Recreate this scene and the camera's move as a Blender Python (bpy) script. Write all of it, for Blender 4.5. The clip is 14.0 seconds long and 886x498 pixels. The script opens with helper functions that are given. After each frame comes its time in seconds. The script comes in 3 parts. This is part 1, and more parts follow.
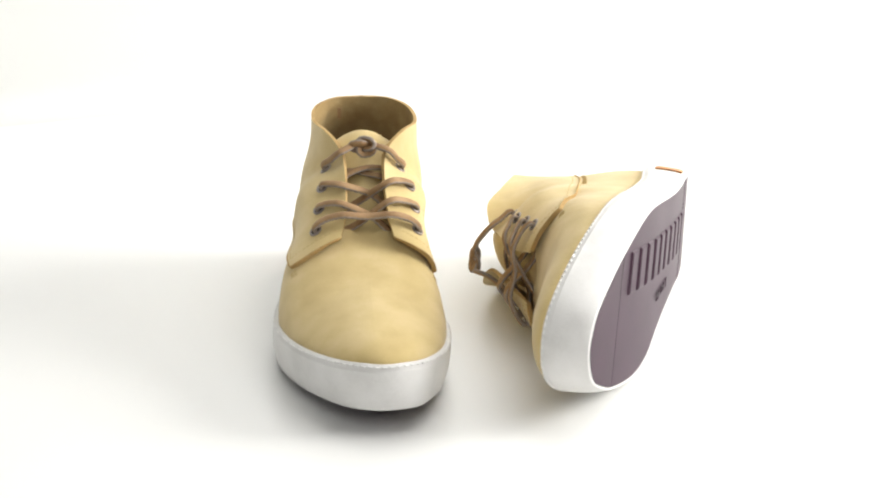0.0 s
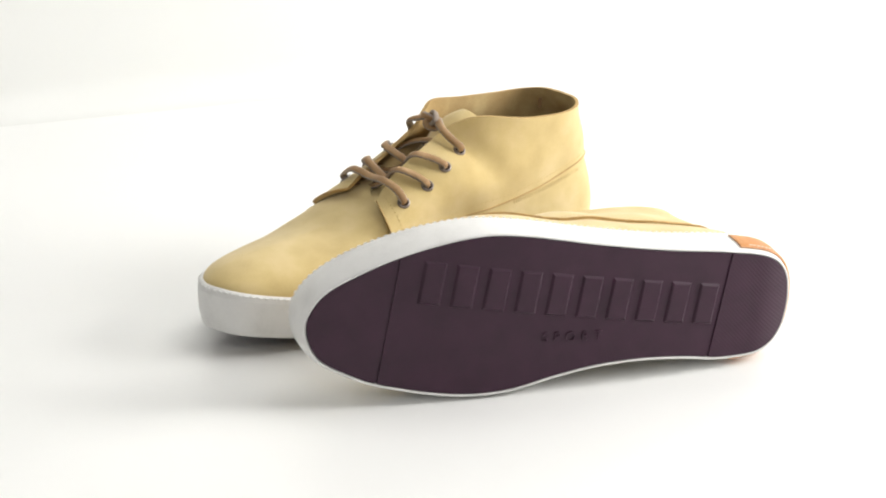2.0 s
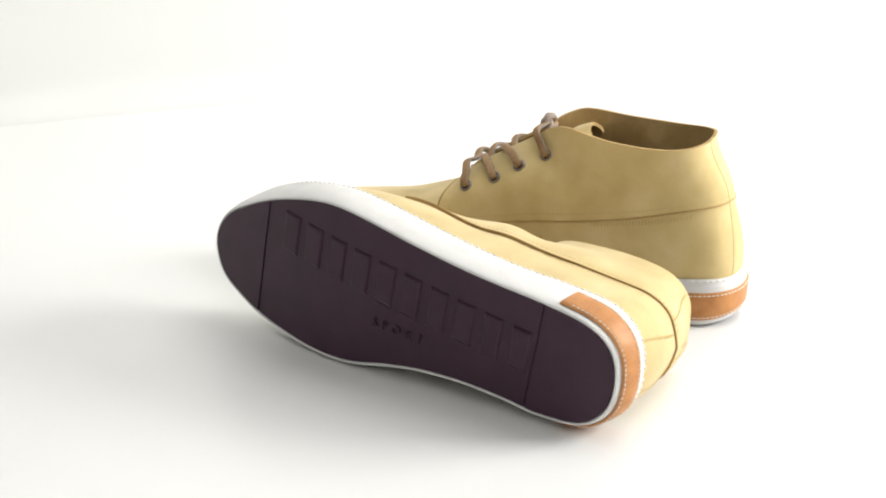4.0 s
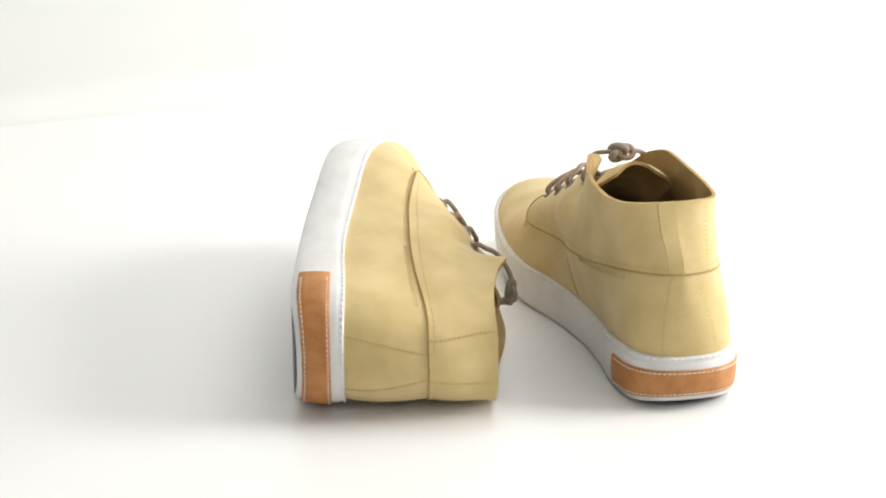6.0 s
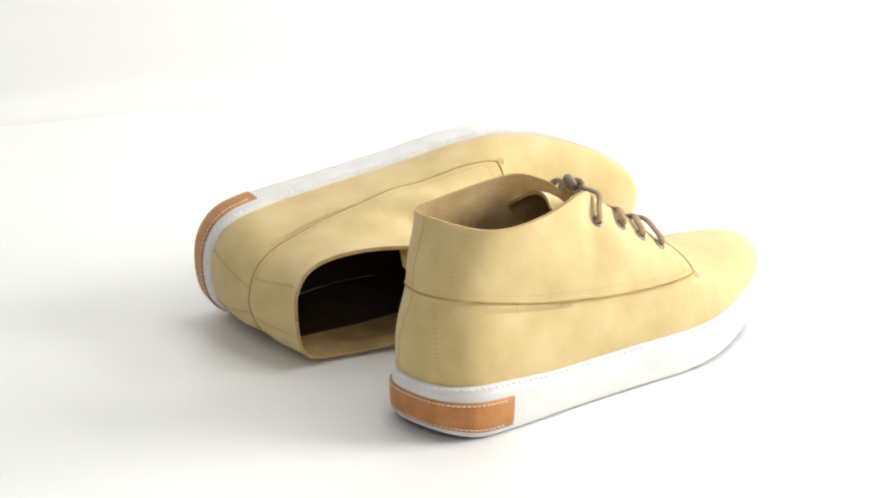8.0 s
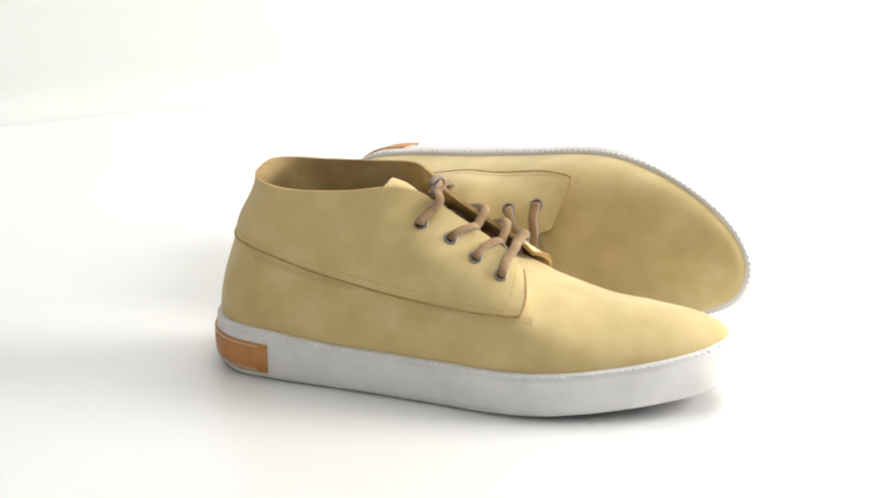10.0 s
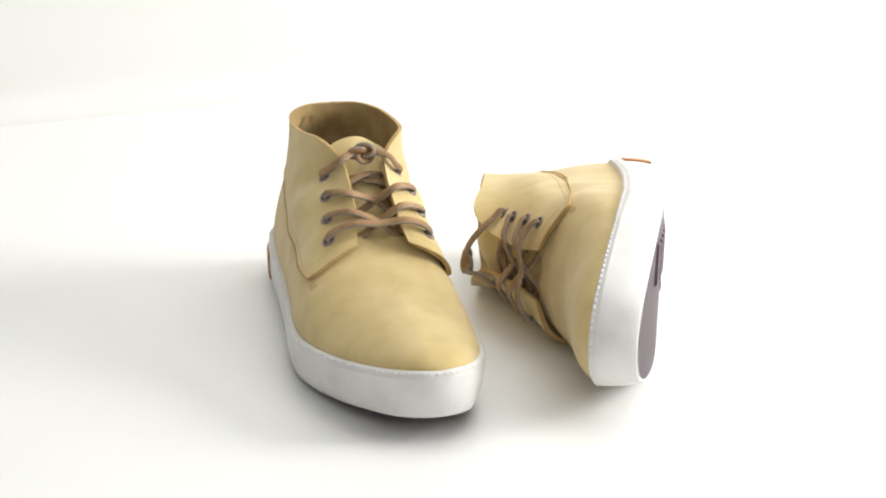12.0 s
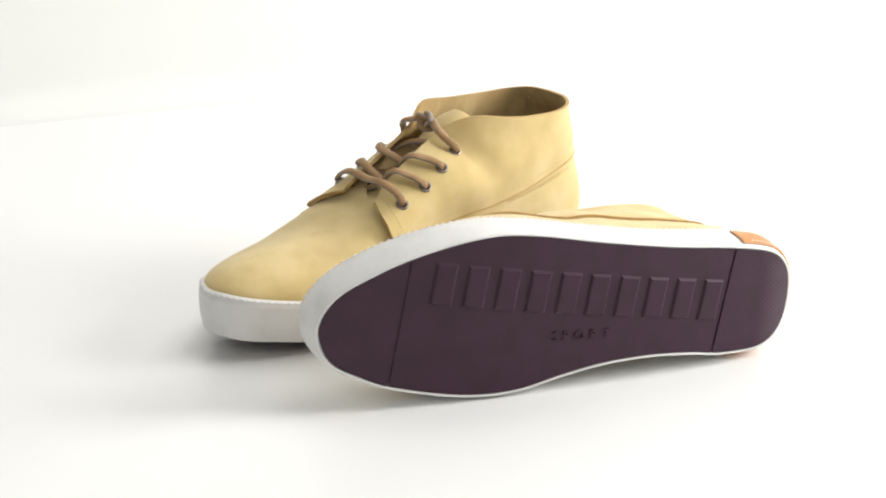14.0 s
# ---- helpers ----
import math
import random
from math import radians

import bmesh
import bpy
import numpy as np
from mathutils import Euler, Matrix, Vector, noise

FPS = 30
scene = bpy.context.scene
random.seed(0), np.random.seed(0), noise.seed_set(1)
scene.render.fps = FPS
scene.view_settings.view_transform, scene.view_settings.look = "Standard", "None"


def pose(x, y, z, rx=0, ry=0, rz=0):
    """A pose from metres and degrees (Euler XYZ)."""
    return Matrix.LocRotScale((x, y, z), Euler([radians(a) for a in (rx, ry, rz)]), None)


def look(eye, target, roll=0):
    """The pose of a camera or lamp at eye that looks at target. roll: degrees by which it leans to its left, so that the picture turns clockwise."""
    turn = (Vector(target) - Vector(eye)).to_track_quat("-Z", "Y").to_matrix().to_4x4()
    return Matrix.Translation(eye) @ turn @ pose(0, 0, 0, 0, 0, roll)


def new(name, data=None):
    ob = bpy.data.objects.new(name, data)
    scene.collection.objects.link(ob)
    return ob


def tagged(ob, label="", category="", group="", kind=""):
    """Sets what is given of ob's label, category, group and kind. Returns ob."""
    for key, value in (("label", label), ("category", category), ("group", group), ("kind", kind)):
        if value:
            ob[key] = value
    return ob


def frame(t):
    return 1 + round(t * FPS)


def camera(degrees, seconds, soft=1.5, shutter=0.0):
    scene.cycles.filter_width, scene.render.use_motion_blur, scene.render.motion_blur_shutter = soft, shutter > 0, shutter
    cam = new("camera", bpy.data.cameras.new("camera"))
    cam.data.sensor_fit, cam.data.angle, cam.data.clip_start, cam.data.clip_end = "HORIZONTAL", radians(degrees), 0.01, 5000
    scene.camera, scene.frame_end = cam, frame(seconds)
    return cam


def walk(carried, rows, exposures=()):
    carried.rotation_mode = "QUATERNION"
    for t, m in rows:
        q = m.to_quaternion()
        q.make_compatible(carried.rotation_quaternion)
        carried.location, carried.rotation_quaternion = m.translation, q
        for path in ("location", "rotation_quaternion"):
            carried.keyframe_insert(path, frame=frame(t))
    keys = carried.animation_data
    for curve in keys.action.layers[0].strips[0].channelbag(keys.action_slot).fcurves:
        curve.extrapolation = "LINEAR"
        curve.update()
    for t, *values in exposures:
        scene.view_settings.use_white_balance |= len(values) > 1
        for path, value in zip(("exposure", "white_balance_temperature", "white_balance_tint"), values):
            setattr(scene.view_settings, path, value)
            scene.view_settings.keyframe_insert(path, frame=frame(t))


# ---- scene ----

# ---------------------------------------------------------------- camera
cam = camera(23.0, 14.0, soft=2.0, shutter=0.3)
EYE = pose(0, -1.335, 0.5225, 90 - 19.3, 0, 1.297) @ pose(0, 0, 0, 0, 0, 0.984)
walk(cam, [(0, EYE), (14.0, EYE)], [(0, 0.17), (0.4, 0.03), (14.0, 0.03)])

# ---------------------------------------------------------------- light
world = bpy.data.worlds.new("studio_air")
scene.world = world
world.use_nodes = True
world.node_tree.nodes["Background"].inputs[0].default_value = (1.0, 1.0, 0.985, 1)
world.node_tree.nodes["Background"].inputs[1].default_value = 0.29
scene.view_settings.exposure = 0.0


def area_lamp(name, eye, target, width, height, power, colour=(1, 1, 1)):
    data = bpy.data.lights.new(name, "AREA")
    data.shape, data.size, data.size_y, data.energy, data.color = "RECTANGLE", width, height, power, colour
    ob = new(name, data)
    ob.matrix_world = look(eye, target)
    return ob


area_lamp("key_softbox", (1.55, 0.15, 0.72), (0.0, 0.0, 0.05), 0.8, 0.8, 36.5, (1.0, 0.985, 0.96))
area_lamp("overhead_softbox", (0.5, 0.35, 1.8), (0.1, 0.05, 0.0), 1.6, 1.2, 18, (1.0, 0.99, 0.975))
area_lamp("front_softbox", (0.3, -2.3, 1.7), (0.0, 0.0, 0.1), 1.6, 1.2, 13, (1.0, 0.99, 0.975))


# ---------------------------------------------------------------- materials
def material(name, colour, rough=0.6, metal=0.0, spec=0.5, dark=None, light=None, big=25.0, fine=900.0,
             bump=0.1, sheen=0.0, mottle=0.5, dents=0.0):
    """Colour mottled at two scales between dark and light, with a fine grain in relief."""
    m = bpy.data.materials.new(name)
    m.use_nodes = True
    n, l = m.node_tree.nodes, m.node_tree.links
    b = n["Principled BSDF"]
    b.inputs["Roughness"].default_value, b.inputs["Metallic"].default_value = rough, metal
    b.inputs["Specular IOR Level"].default_value = spec
    b.inputs["Sheen Weight"].default_value = sheen
    b.inputs["Sheen Roughness"].default_value = 0.6
    place = n.new("ShaderNodeTexCoord")
    coarse, grain = n.new("ShaderNodeTexNoise"), n.new("ShaderNodeTexNoise")
    coarse.inputs["Scale"].default_value, coarse.inputs["Detail"].default_value = big, 6
    grain.inputs["Scale"].default_value, grain.inputs["Detail"].default_value = fine, 3
    for t in (coarse, grain):
        l.new(place.outputs["Object"], t.inputs["Vector"])
    ramp = n.new("ShaderNodeValToRGB")
    dark = dark or tuple(c * 0.8 for c in colour)
    light = light or tuple(min(1, c * 1.15) for c in colour)
    e = ramp.color_ramp.elements
    e[0].position, e[0].color = 0.5 - mottle / 2, (*dark, 1)
    e[1].position, e[1].color = 0.5 + mottle / 2, (*light, 1)
    mid = e.new(0.5)
    mid.color = (*colour, 1)
    mix = n.new("ShaderNodeMath")
    mix.operation, mix.inputs[1].default_value = "MULTIPLY_ADD", 0.25
    l.new(grain.outputs["Fac"], mix.inputs[0])
    shift = n.new("ShaderNodeMath")
    shift.operation, shift.inputs[1].default_value = "SUBTRACT", 0.125
    l.new(coarse.outputs["Fac"], shift.inputs[0])
    l.new(shift.outputs[0], mix.inputs[2])
    l.new(mix.outputs[0], ramp.inputs["Fac"])
    l.new(ramp.outputs["Color"], b.inputs["Base Color"])
    bm_node = n.new("ShaderNodeBump")
    bm_node.inputs["Strength"].default_value, bm_node.inputs["Distance"].default_value = bump, 0.001
    relief = n.new("ShaderNodeMath")
    relief.operation, relief.inputs[1].default_value = "MULTIPLY_ADD", dents
    l.new(coarse.outputs["Fac"], relief.inputs[0])
    l.new(grain.outputs["Fac"], relief.inputs[2])
    l.new(relief.outputs[0], bm_node.inputs["Height"])
    l.new(bm_node.outputs["Normal"], b.inputs["Normal"])
    return m


NUBUCK = material("nubuck", (0.615, 0.472, 0.208), 0.85, spec=0.2, dark=(0.54, 0.40, 0.168), light=(0.68, 0.53, 0.268),
                  big=42, fine=1400, bump=0.18, sheen=0.25, mottle=0.5, dents=3.0)
LINING = material("lining", (0.44, 0.31, 0.14), 0.8, spec=0.2, dark=(0.36, 0.24, 0.10), light=(0.58, 0.44, 0.22), big=45, bump=0.15)
# near-black: the shade deep inside the boot is put into this colour
DEEP = material("shaded_lining", (0.05, 0.033, 0.02), 0.9, spec=0.1, big=45)
RAW_EDGE = material("raw_edge", (0.45, 0.30, 0.125), 0.8, spec=0.2, big=120)
RUBBER = material("white_rubber", (0.74, 0.73, 0.71), 0.5, spec=0.4, dark=(0.66, 0.65, 0.63), light=(0.78, 0.77, 0.755), big=50,
                  fine=600, bump=0.06)
OUTSOLE = material("purple_rubber", (0.039, 0.0135, 0.0285), 0.42, spec=0.32, big=60, fine=800, bump=0.05)
PATCH = material("tan_leather", (0.50, 0.215, 0.065), 0.5, spec=0.4, dark=(0.38, 0.15, 0.04), light=(0.58, 0.27, 0.09), big=90, bump=0.1)
LACE = material("lace_leather", (0.33, 0.20, 0.095), 0.6, spec=0.3, dark=(0.22, 0.125, 0.055), light=(0.42, 0.27, 0.14), big=60, fine=500, bump=0.2)
LACE_BACK = material("lace_flesh_side", (0.31, 0.255, 0.21), 0.75, spec=0.3, big=80, fine=500, bump=0.2)
THREAD = material("cream_thread", (0.78, 0.74, 0.64), 0.7, big=200)
RIM_THREAD = material("white_thread", (0.80, 0.79, 0.77), 0.7, big=200)
ZIGZAG = material("dark_tan_thread", (0.48, 0.345, 0.14), 0.7, big=200)
TAN_THREAD = material("tan_thread", (0.56, 0.415, 0.175), 0.7, big=200)
METAL = material("eyelet_metal", (0.30, 0.26, 0.24), 0.42, metal=1.0, big=200, bump=0.0)
HATCHED = material("purple_rubber_hatched", (0.039, 0.0135, 0.0285), 0.42, spec=0.32, big=60, fine=800, bump=0.05)
_n, _l = HATCHED.node_tree.nodes, HATCHED.node_tree.links
_w = _n.new("ShaderNodeTexWave")
_w.inputs["Scale"].default_value = 240
_w.bands_direction = "DIAGONAL"
_c = [k for k in _n if k.type == "TEX_COORD"][0]
_b = [k for k in _n if k.type == "BUMP"][0]
_l.new(_c.outputs["Object"], _w.inputs["Vector"])
_l.new(_w.outputs["Fac"], _b.inputs["Height"])
_b.inputs["Strength"].default_value = 0.09
DARK = material("dark_hole", (0.02, 0.014, 0.01), 0.9, big=100)
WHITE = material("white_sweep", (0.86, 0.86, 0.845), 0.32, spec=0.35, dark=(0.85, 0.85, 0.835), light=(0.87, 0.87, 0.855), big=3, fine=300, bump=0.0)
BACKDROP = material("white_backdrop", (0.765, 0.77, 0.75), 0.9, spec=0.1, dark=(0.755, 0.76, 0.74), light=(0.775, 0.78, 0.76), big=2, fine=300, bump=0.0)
WALL = material("studio_wall", (0.45, 0.45, 0.445), 0.9, spec=0.2, big=2, bump=0.02)


# ---------------------------------------------------------------- poses of the pair when the turn begins
POSE_STANDING = pose(-0.102, 0.147, 0, 0, 0, 186.4)
POSE_LYING = pose(0.1483, 0.1415, 0.0368, 0, 0, 166.60) @ pose(0, 0, 0, 4.20, 0, 0) @ pose(0, 0, 0, 0, 89.32, 0)
SOFT = ("vamp", "quarter", "tongue", "seam_cord", "seam_stitching", "tack", "back_seam", "join_seam", "lace", "knot", "eyelet", "hole")

# ---------------------------------------------------------------- mesh helpers
def mesh(name, verts, faces, mats, slots=None, smooth=True):
    me = bpy.data.meshes.new(name)
    me.from_pydata([tuple(map(float, v)) for v in verts], [], faces)
    for m in mats:
        me.materials.append(m)
    if slots is not None:
        me.polygons.foreach_set("material_index", slots)
    me.polygons.foreach_set("use_smooth", [smooth] * len(me.polygons))
    me.update()
    return me


def part(name, me, parent, label=""):
    ob = new(name, me)
    ob.parent = parent
    return tagged(ob, label)


def grid_normals(g, wrap=False):
    if wrap:
        du = np.roll(g, -1, 0) - np.roll(g, 1, 0)
    else:
        du = np.gradient(g, axis=0)
    dv = np.gradient(g, axis=1)
    n = np.cross(du, dv)
    return n / (np.linalg.norm(n, axis=2, keepdims=True) + 1e-12)


def quads(nu, nv, wrap=False, base=0, flip=False):
    out = []
    for i in range(nu if wrap else nu - 1):
        for j in range(nv - 1):
            a, b = base + i * nv + j, base + ((i + 1) % nu) * nv + j
            f = (a, b, b + 1, a + 1)
            out.append(f[::-1] if flip else f)
    return out


def sheet(name, g, thick, mats, sx=1, wrap=False, normals=None):
    """A sheet of leather: outer face g, inner face pushed in by thick, and its cut rim. mats: outside, inside, rim."""
    nu, nv = g.shape[:2]
    inner = g - (grid_normals(g, wrap) if normals is None else normals) * thick
    verts = list(g.reshape(-1, 3)) + list(inner.reshape(-1, 3))
    n = nu * nv
    faces = quads(nu, nv, wrap) + quads(nu, nv, wrap, n, True)
    slots = [0] * (len(faces) // 2) + [1] * (len(faces) // 2)
    rim = []
    if wrap:
        loops = [([i * nv for i in range(nu)] + [0], True), ([i * nv + nv - 1 for i in range(nu)] + [nv - 1], False)]
    else:
        loops = [([i * nv for i in range(nu)] + [(nu - 1) * nv + j for j in range(1, nv)]
                  + [i * nv + nv - 1 for i in range(nu - 2, -1, -1)] + [j for j in range(nv - 2, -1, -1)], True)]
    for loop, way in loops:
        k = len(verts)
        for q in loop:
            verts += [verts[q], verts[q + n]]
        for i in range(len(loop) - 1):
            f = (k + 2 * i, k + 2 * i + 1, k + 2 * i + 3, k + 2 * i + 2)
            faces.append(f if way else f[::-1])
            slots.append(2)
    return finish(name, verts, faces, mats, slots, sx)


def finish(name, verts, faces, mats, slots=None, sx=1, smooth=True):
    v = np.array(verts, float)
    if sx < 0:
        v = v * (-1, 1, 1)
        # without weight on it the sole springs up at the heel
        v[:, 2] += 0.007 * np.clip((0.13 - v[:, 1]) / 0.12, 0, 1.1) ** 1.5
        # soft leather flattens where the lying boot rests
        up = np.array(POSE_LYING.to_3x3())[2]
        if name in SOFT:
            v[:, 0] *= 1 + 0.06 * ease(v[:, 2], 0.05, 0.11) * (v[:, 0] > 0)
        high = v @ up + POSE_LYING.translation.z
        soft = 0.010
        rest = np.where(high < soft, soft * np.exp(np.clip((high - soft) / soft, -8, 0)), high)
        if name in SOFT:
            v = v + (rest - high)[:, None] * up
        faces = [f[::-1] for f in faces]
    return mesh(name, v, faces, mats, slots, smooth)


def spline(points, n, closed=False):
    """A smooth curve through the points, n places evenly along it."""
    p = np.array(points, float)
    if closed:
        p = np.vstack([p[-1], p, p[0], p[1]])
    else:
        p = np.vstack([2 * p[0] - p[1], p, 2 * p[-1] - p[-2]])
    out = []
    for i in range(1, len(p) - 2):
        t = np.linspace(0, 1, 24, endpoint=False)[:, None]
        a, b, c, d = p[i - 1], p[i], p[i + 1], p[i + 2]
        out.append(0.5 * (2 * b + (c - a) * t + (2 * a - 5 * b + 4 * c - d) * t ** 2 + (3 * b - a - 3 * c + d) * t ** 3))
    out = np.vstack(out + [p[-2][None]])
    far = np.concatenate([[0], np.cumsum(np.linalg.norm(np.diff(out, axis=0), axis=1))])
    want = np.linspace(0, far[-1], n, endpoint=not closed)
    return np.stack([np.interp(want, far, out[:, k]) for k in range(out.shape[1])], 1)


def ease(x, a, b):
    t = np.clip((np.asarray(x, float) - a) / (b - a), 0, 1)
    return t * t * (3 - 2 * t)


def tube(name, path, wide, thin, mats, up=(0, 0, 1), sx=1, sides=10, n=None, roll=False):
    """A flat lace along a path, its broad side facing up."""
    p = spline(path, n or max(14, 10 * len(path)))
    tang = np.gradient(p, axis=0)
    tang /= np.linalg.norm(tang, axis=1, keepdims=True)
    verts, faces, slots = [], [], []
    up = np.array(up, float)
    fixed = np.cross(p[-1] - p[0], up)
    fixed /= np.linalg.norm(fixed) + 1e-9
    for i, (c, t) in enumerate(zip(p, tang)):
        if roll:
            side = np.cross(t, up)
        else:
            side = fixed - t * (fixed @ t)
        side /= np.linalg.norm(side) + 1e-9
        out = np.cross(side, t)
        if roll:
            up = 0.7 * out + 0.3 * up
        w = wide * (1 + 0.08 * math.sin(i * 1.7))
        for k in range(sides):
            a = 2 * math.pi * k / sides
            verts.append(c + side * w / 2 * math.cos(a) + out * thin / 2 * math.sin(a))
    for i in range(len(p) - 1):
        for k in range(sides):
            a, b = i * sides + k, i * sides + (k + 1) % sides
            faces.append((a, b, b + sides, a + sides))
            slots.append(0 if 0 < k < sides // 2 - 1 else 1)
    faces += [tuple(range(sides))[::-1], tuple(range((len(p) - 1) * sides, len(p) * sides))]
    slots += [0, 0]
    return finish(name, verts, faces, mats, slots, sx)


def stitches(name, points, normals, length, wide, mat, sx=1, gap=0.45, across=False, pitch=None):
    """A row of short threads lying on a surface along a line of points."""
    p, nn = np.array(points), np.array(normals)
    far = np.concatenate([[0], np.cumsum(np.linalg.norm(np.diff(p, axis=0), axis=1))])
    verts, faces = [], []
    step = pitch or length * (1 + gap)
    for d in np.arange(step / 2, far[-1] - step / 2, step):
        c = np.array([np.interp(d, far, p[:, k]) for k in range(3)])
        q = np.array([np.interp(d + 1e-4, far, p[:, k]) for k in range(3)])
        m = np.array([np.interp(d, far, nn[:, k]) for k in range(3)])
        t = (q - c) / np.linalg.norm(q - c)
        m = m / np.linalg.norm(m)
        s = np.cross(m, t)
        if across:
            t, s = s, t
        k = len(verts)
        h = wide * 0.5
        for a, b, e in ((-1, -1, 0), (1, -1, 0), (1, 1, 0), (-1, 1, 0), (-0.6, -0.5, 1), (0.6, -0.5, 1), (0.6, 0.5, 1), (-0.6, 0.5, 1)):
            verts.append(c + t * a * length / 2 + s * b * wide / 2 + m * (e * h - (1 - e) * h * 0.3))
        faces += [(k + 4, k + 5, k + 6, k + 7)] + [(k + a, k + (a + 1) % 4, k + 4 + (a + 1) % 4, k + 4 + a) for a in range(4)]
    return finish(name, verts, faces, [mat], None, sx, False)


# ---------------------------------------------------------------- setting
def sweep_foot(x):
    """The line along which the floor meets the backdrop, askew to the camera."""
    return 0.645 + 0.48 * x


def white_floor():
    verts = []
    xs = np.linspace(-2.6, 2.6, 14)
    for x in xs:
        verts += [(x, -3.0, 0), (x, (sweep_foot(x) - 3.0) / 2, 0), (x, sweep_foot(x), 0)]
    return mesh("floor", verts, quads(len(xs), 3), [WHITE])


def white_backdrop():
    prof = [(0.0, 0.0)]
    prof += [(0.03 * math.sin(a), 0.03 - 0.03 * math.cos(a)) for a in np.linspace(0.15, math.pi / 2, 10)]
    prof += [(0.03, 0.3), (0.03, 1.2), (0.03, 2.6)]
    xs = np.linspace(-2.6, 2.6, 14)
    verts = [(x, sweep_foot(x) + y, z) for x in xs for y, z in prof]
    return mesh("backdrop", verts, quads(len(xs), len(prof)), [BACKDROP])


floor = tagged(new("floor", white_floor()), "glossy white studio table surface", "floor", kind="structure")
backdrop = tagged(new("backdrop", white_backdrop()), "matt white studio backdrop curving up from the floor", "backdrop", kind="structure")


def slab(name, x0, y0, z0, x1, y1, z1, label, category):
    v = [(x, y, z) for x in (x0, x1) for y in (y0, y1) for z in (z0, z1)]
    f = [(0, 1, 3, 2), (4, 6, 7, 5), (0, 4, 5, 1), (2, 3, 7, 6), (0, 2, 6, 4), (1, 5, 7, 3)]
    return tagged(new(name, mesh(name, v, f, [WALL], None, False)), label, category, kind="structure")


slab("wall_south", -2.7, -3.1, 0, 2.7, -3.0, 2.6, "plain off-white studio wall behind the camera", "wall")
slab("wall_west", -2.7, -3.0, 0, -2.6, 2.2, 2.6, "plain off-white studio side wall", "wall")
slab("wall_east", 2.6, -3.0, 0, 2.7, 2.2, 2.6, "plain off-white studio side wall", "wall")
slab("ceiling", -2.7, -3.1, 2.6, 2.7, 2.2, 2.7, "plain off-white studio ceiling", "ceiling")

# ---------------------------------------------------------------- boot
TIP, LIFT = 0.3265, 0.002
# lateral edge from heel to toe, then the medial edge back
OUTLINE = spline([(0.0, 0.004), (0.021, 0.0085), (0.0348, 0.024), (0.0402, 0.054), (0.0438, 0.102), (0.0490, 0.15), (0.0546, 0.193), (0.0548, 0.226),
                  (0.0462, 0.263), (0.0312, 0.2960), (0.0140, 0.3175), (-0.0070, 0.3265), (-0.0290, 0.3175), (-0.0432, 0.2945), (-0.0502, 0.268),
                  (-0.0536, 0.232), (-0.0508, 0.197), (-0.0425, 0.166), (-0.0365, 0.138), (-0.0338, 0.108), (-0.0345, 0.078), (-0.0365, 0.054), (-0.0335, 0.024),
                  (-0.021, 0.0085)], 200, True)
_d = np.roll(OUTLINE, -1, 0) - np.roll(OUTLINE, 1, 0)
OUTWARD = np.stack([_d[:, 1], -_d[:, 0]], 1)
OUTWARD /= np.linalg.norm(OUTWARD, axis=1, keepdims=True)
if (OUTWARD * (OUTLINE - (0, 0.15))).sum() < 0:
    OUTWARD = -OUTWARD
TOE = int(np.argmax(OUTLINE[:, 1]))


def under(y):
    """Height of the sole's underside: the toe springs up, the heel's edge a little."""
    y = np.asarray(y, float)
    return 0.0140 * np.clip((y - 0.18) / 0.144, 0, 1.02) ** 1.65 + 0.0045 * np.clip((0.03 - y) / 0.026, 0, 1) ** 1.6


def over(y):
    """Height of the sole's upper rim: full at the heel, low along the waist, high at the toe."""
    y = np.asarray(y, float)
    return 0.0325 - 0.0048 * ease(y, 0.02, 0.10) + 0.0155 * np.clip((y - 0.19) / 0.134, 0, 1) ** 1.6


FLARE = 0.0012 + 0.0020 * ease(OUTLINE[:, 1], 0.20, 0.27) * (1 - ease(OUTLINE[:, 1], 0.295, 0.322))


def ring(inset, z):
    p = OUTLINE - OUTWARD * np.reshape(inset, (-1, 1))
    return np.column_stack([p, z(OUTLINE[:, 1]) if callable(z) else np.full(len(p), z)])


def band(level):
    """Ring on the sole's side wall at a share of its height; the wall leans out towards the top."""
    return ring(FLARE * (1 - level) - 0.0008 * math.sin(math.pi * level), lambda y: under(y) + level * (over(y) - under(y)))


def span(y, inset):
    """Medial and lateral edge of the underside at y."""
    p = OUTLINE - OUTWARD * (inset + FLARE)[:, None]
    lat, med = p[:TOE + 1], np.vstack([p[TOE:], p[:1]])[::-1]
    return np.interp(y, np.maximum.accumulate(med[:, 1]), med[:, 0]), np.interp(y, np.maximum.accumulate(lat[:, 1]), lat[:, 0])


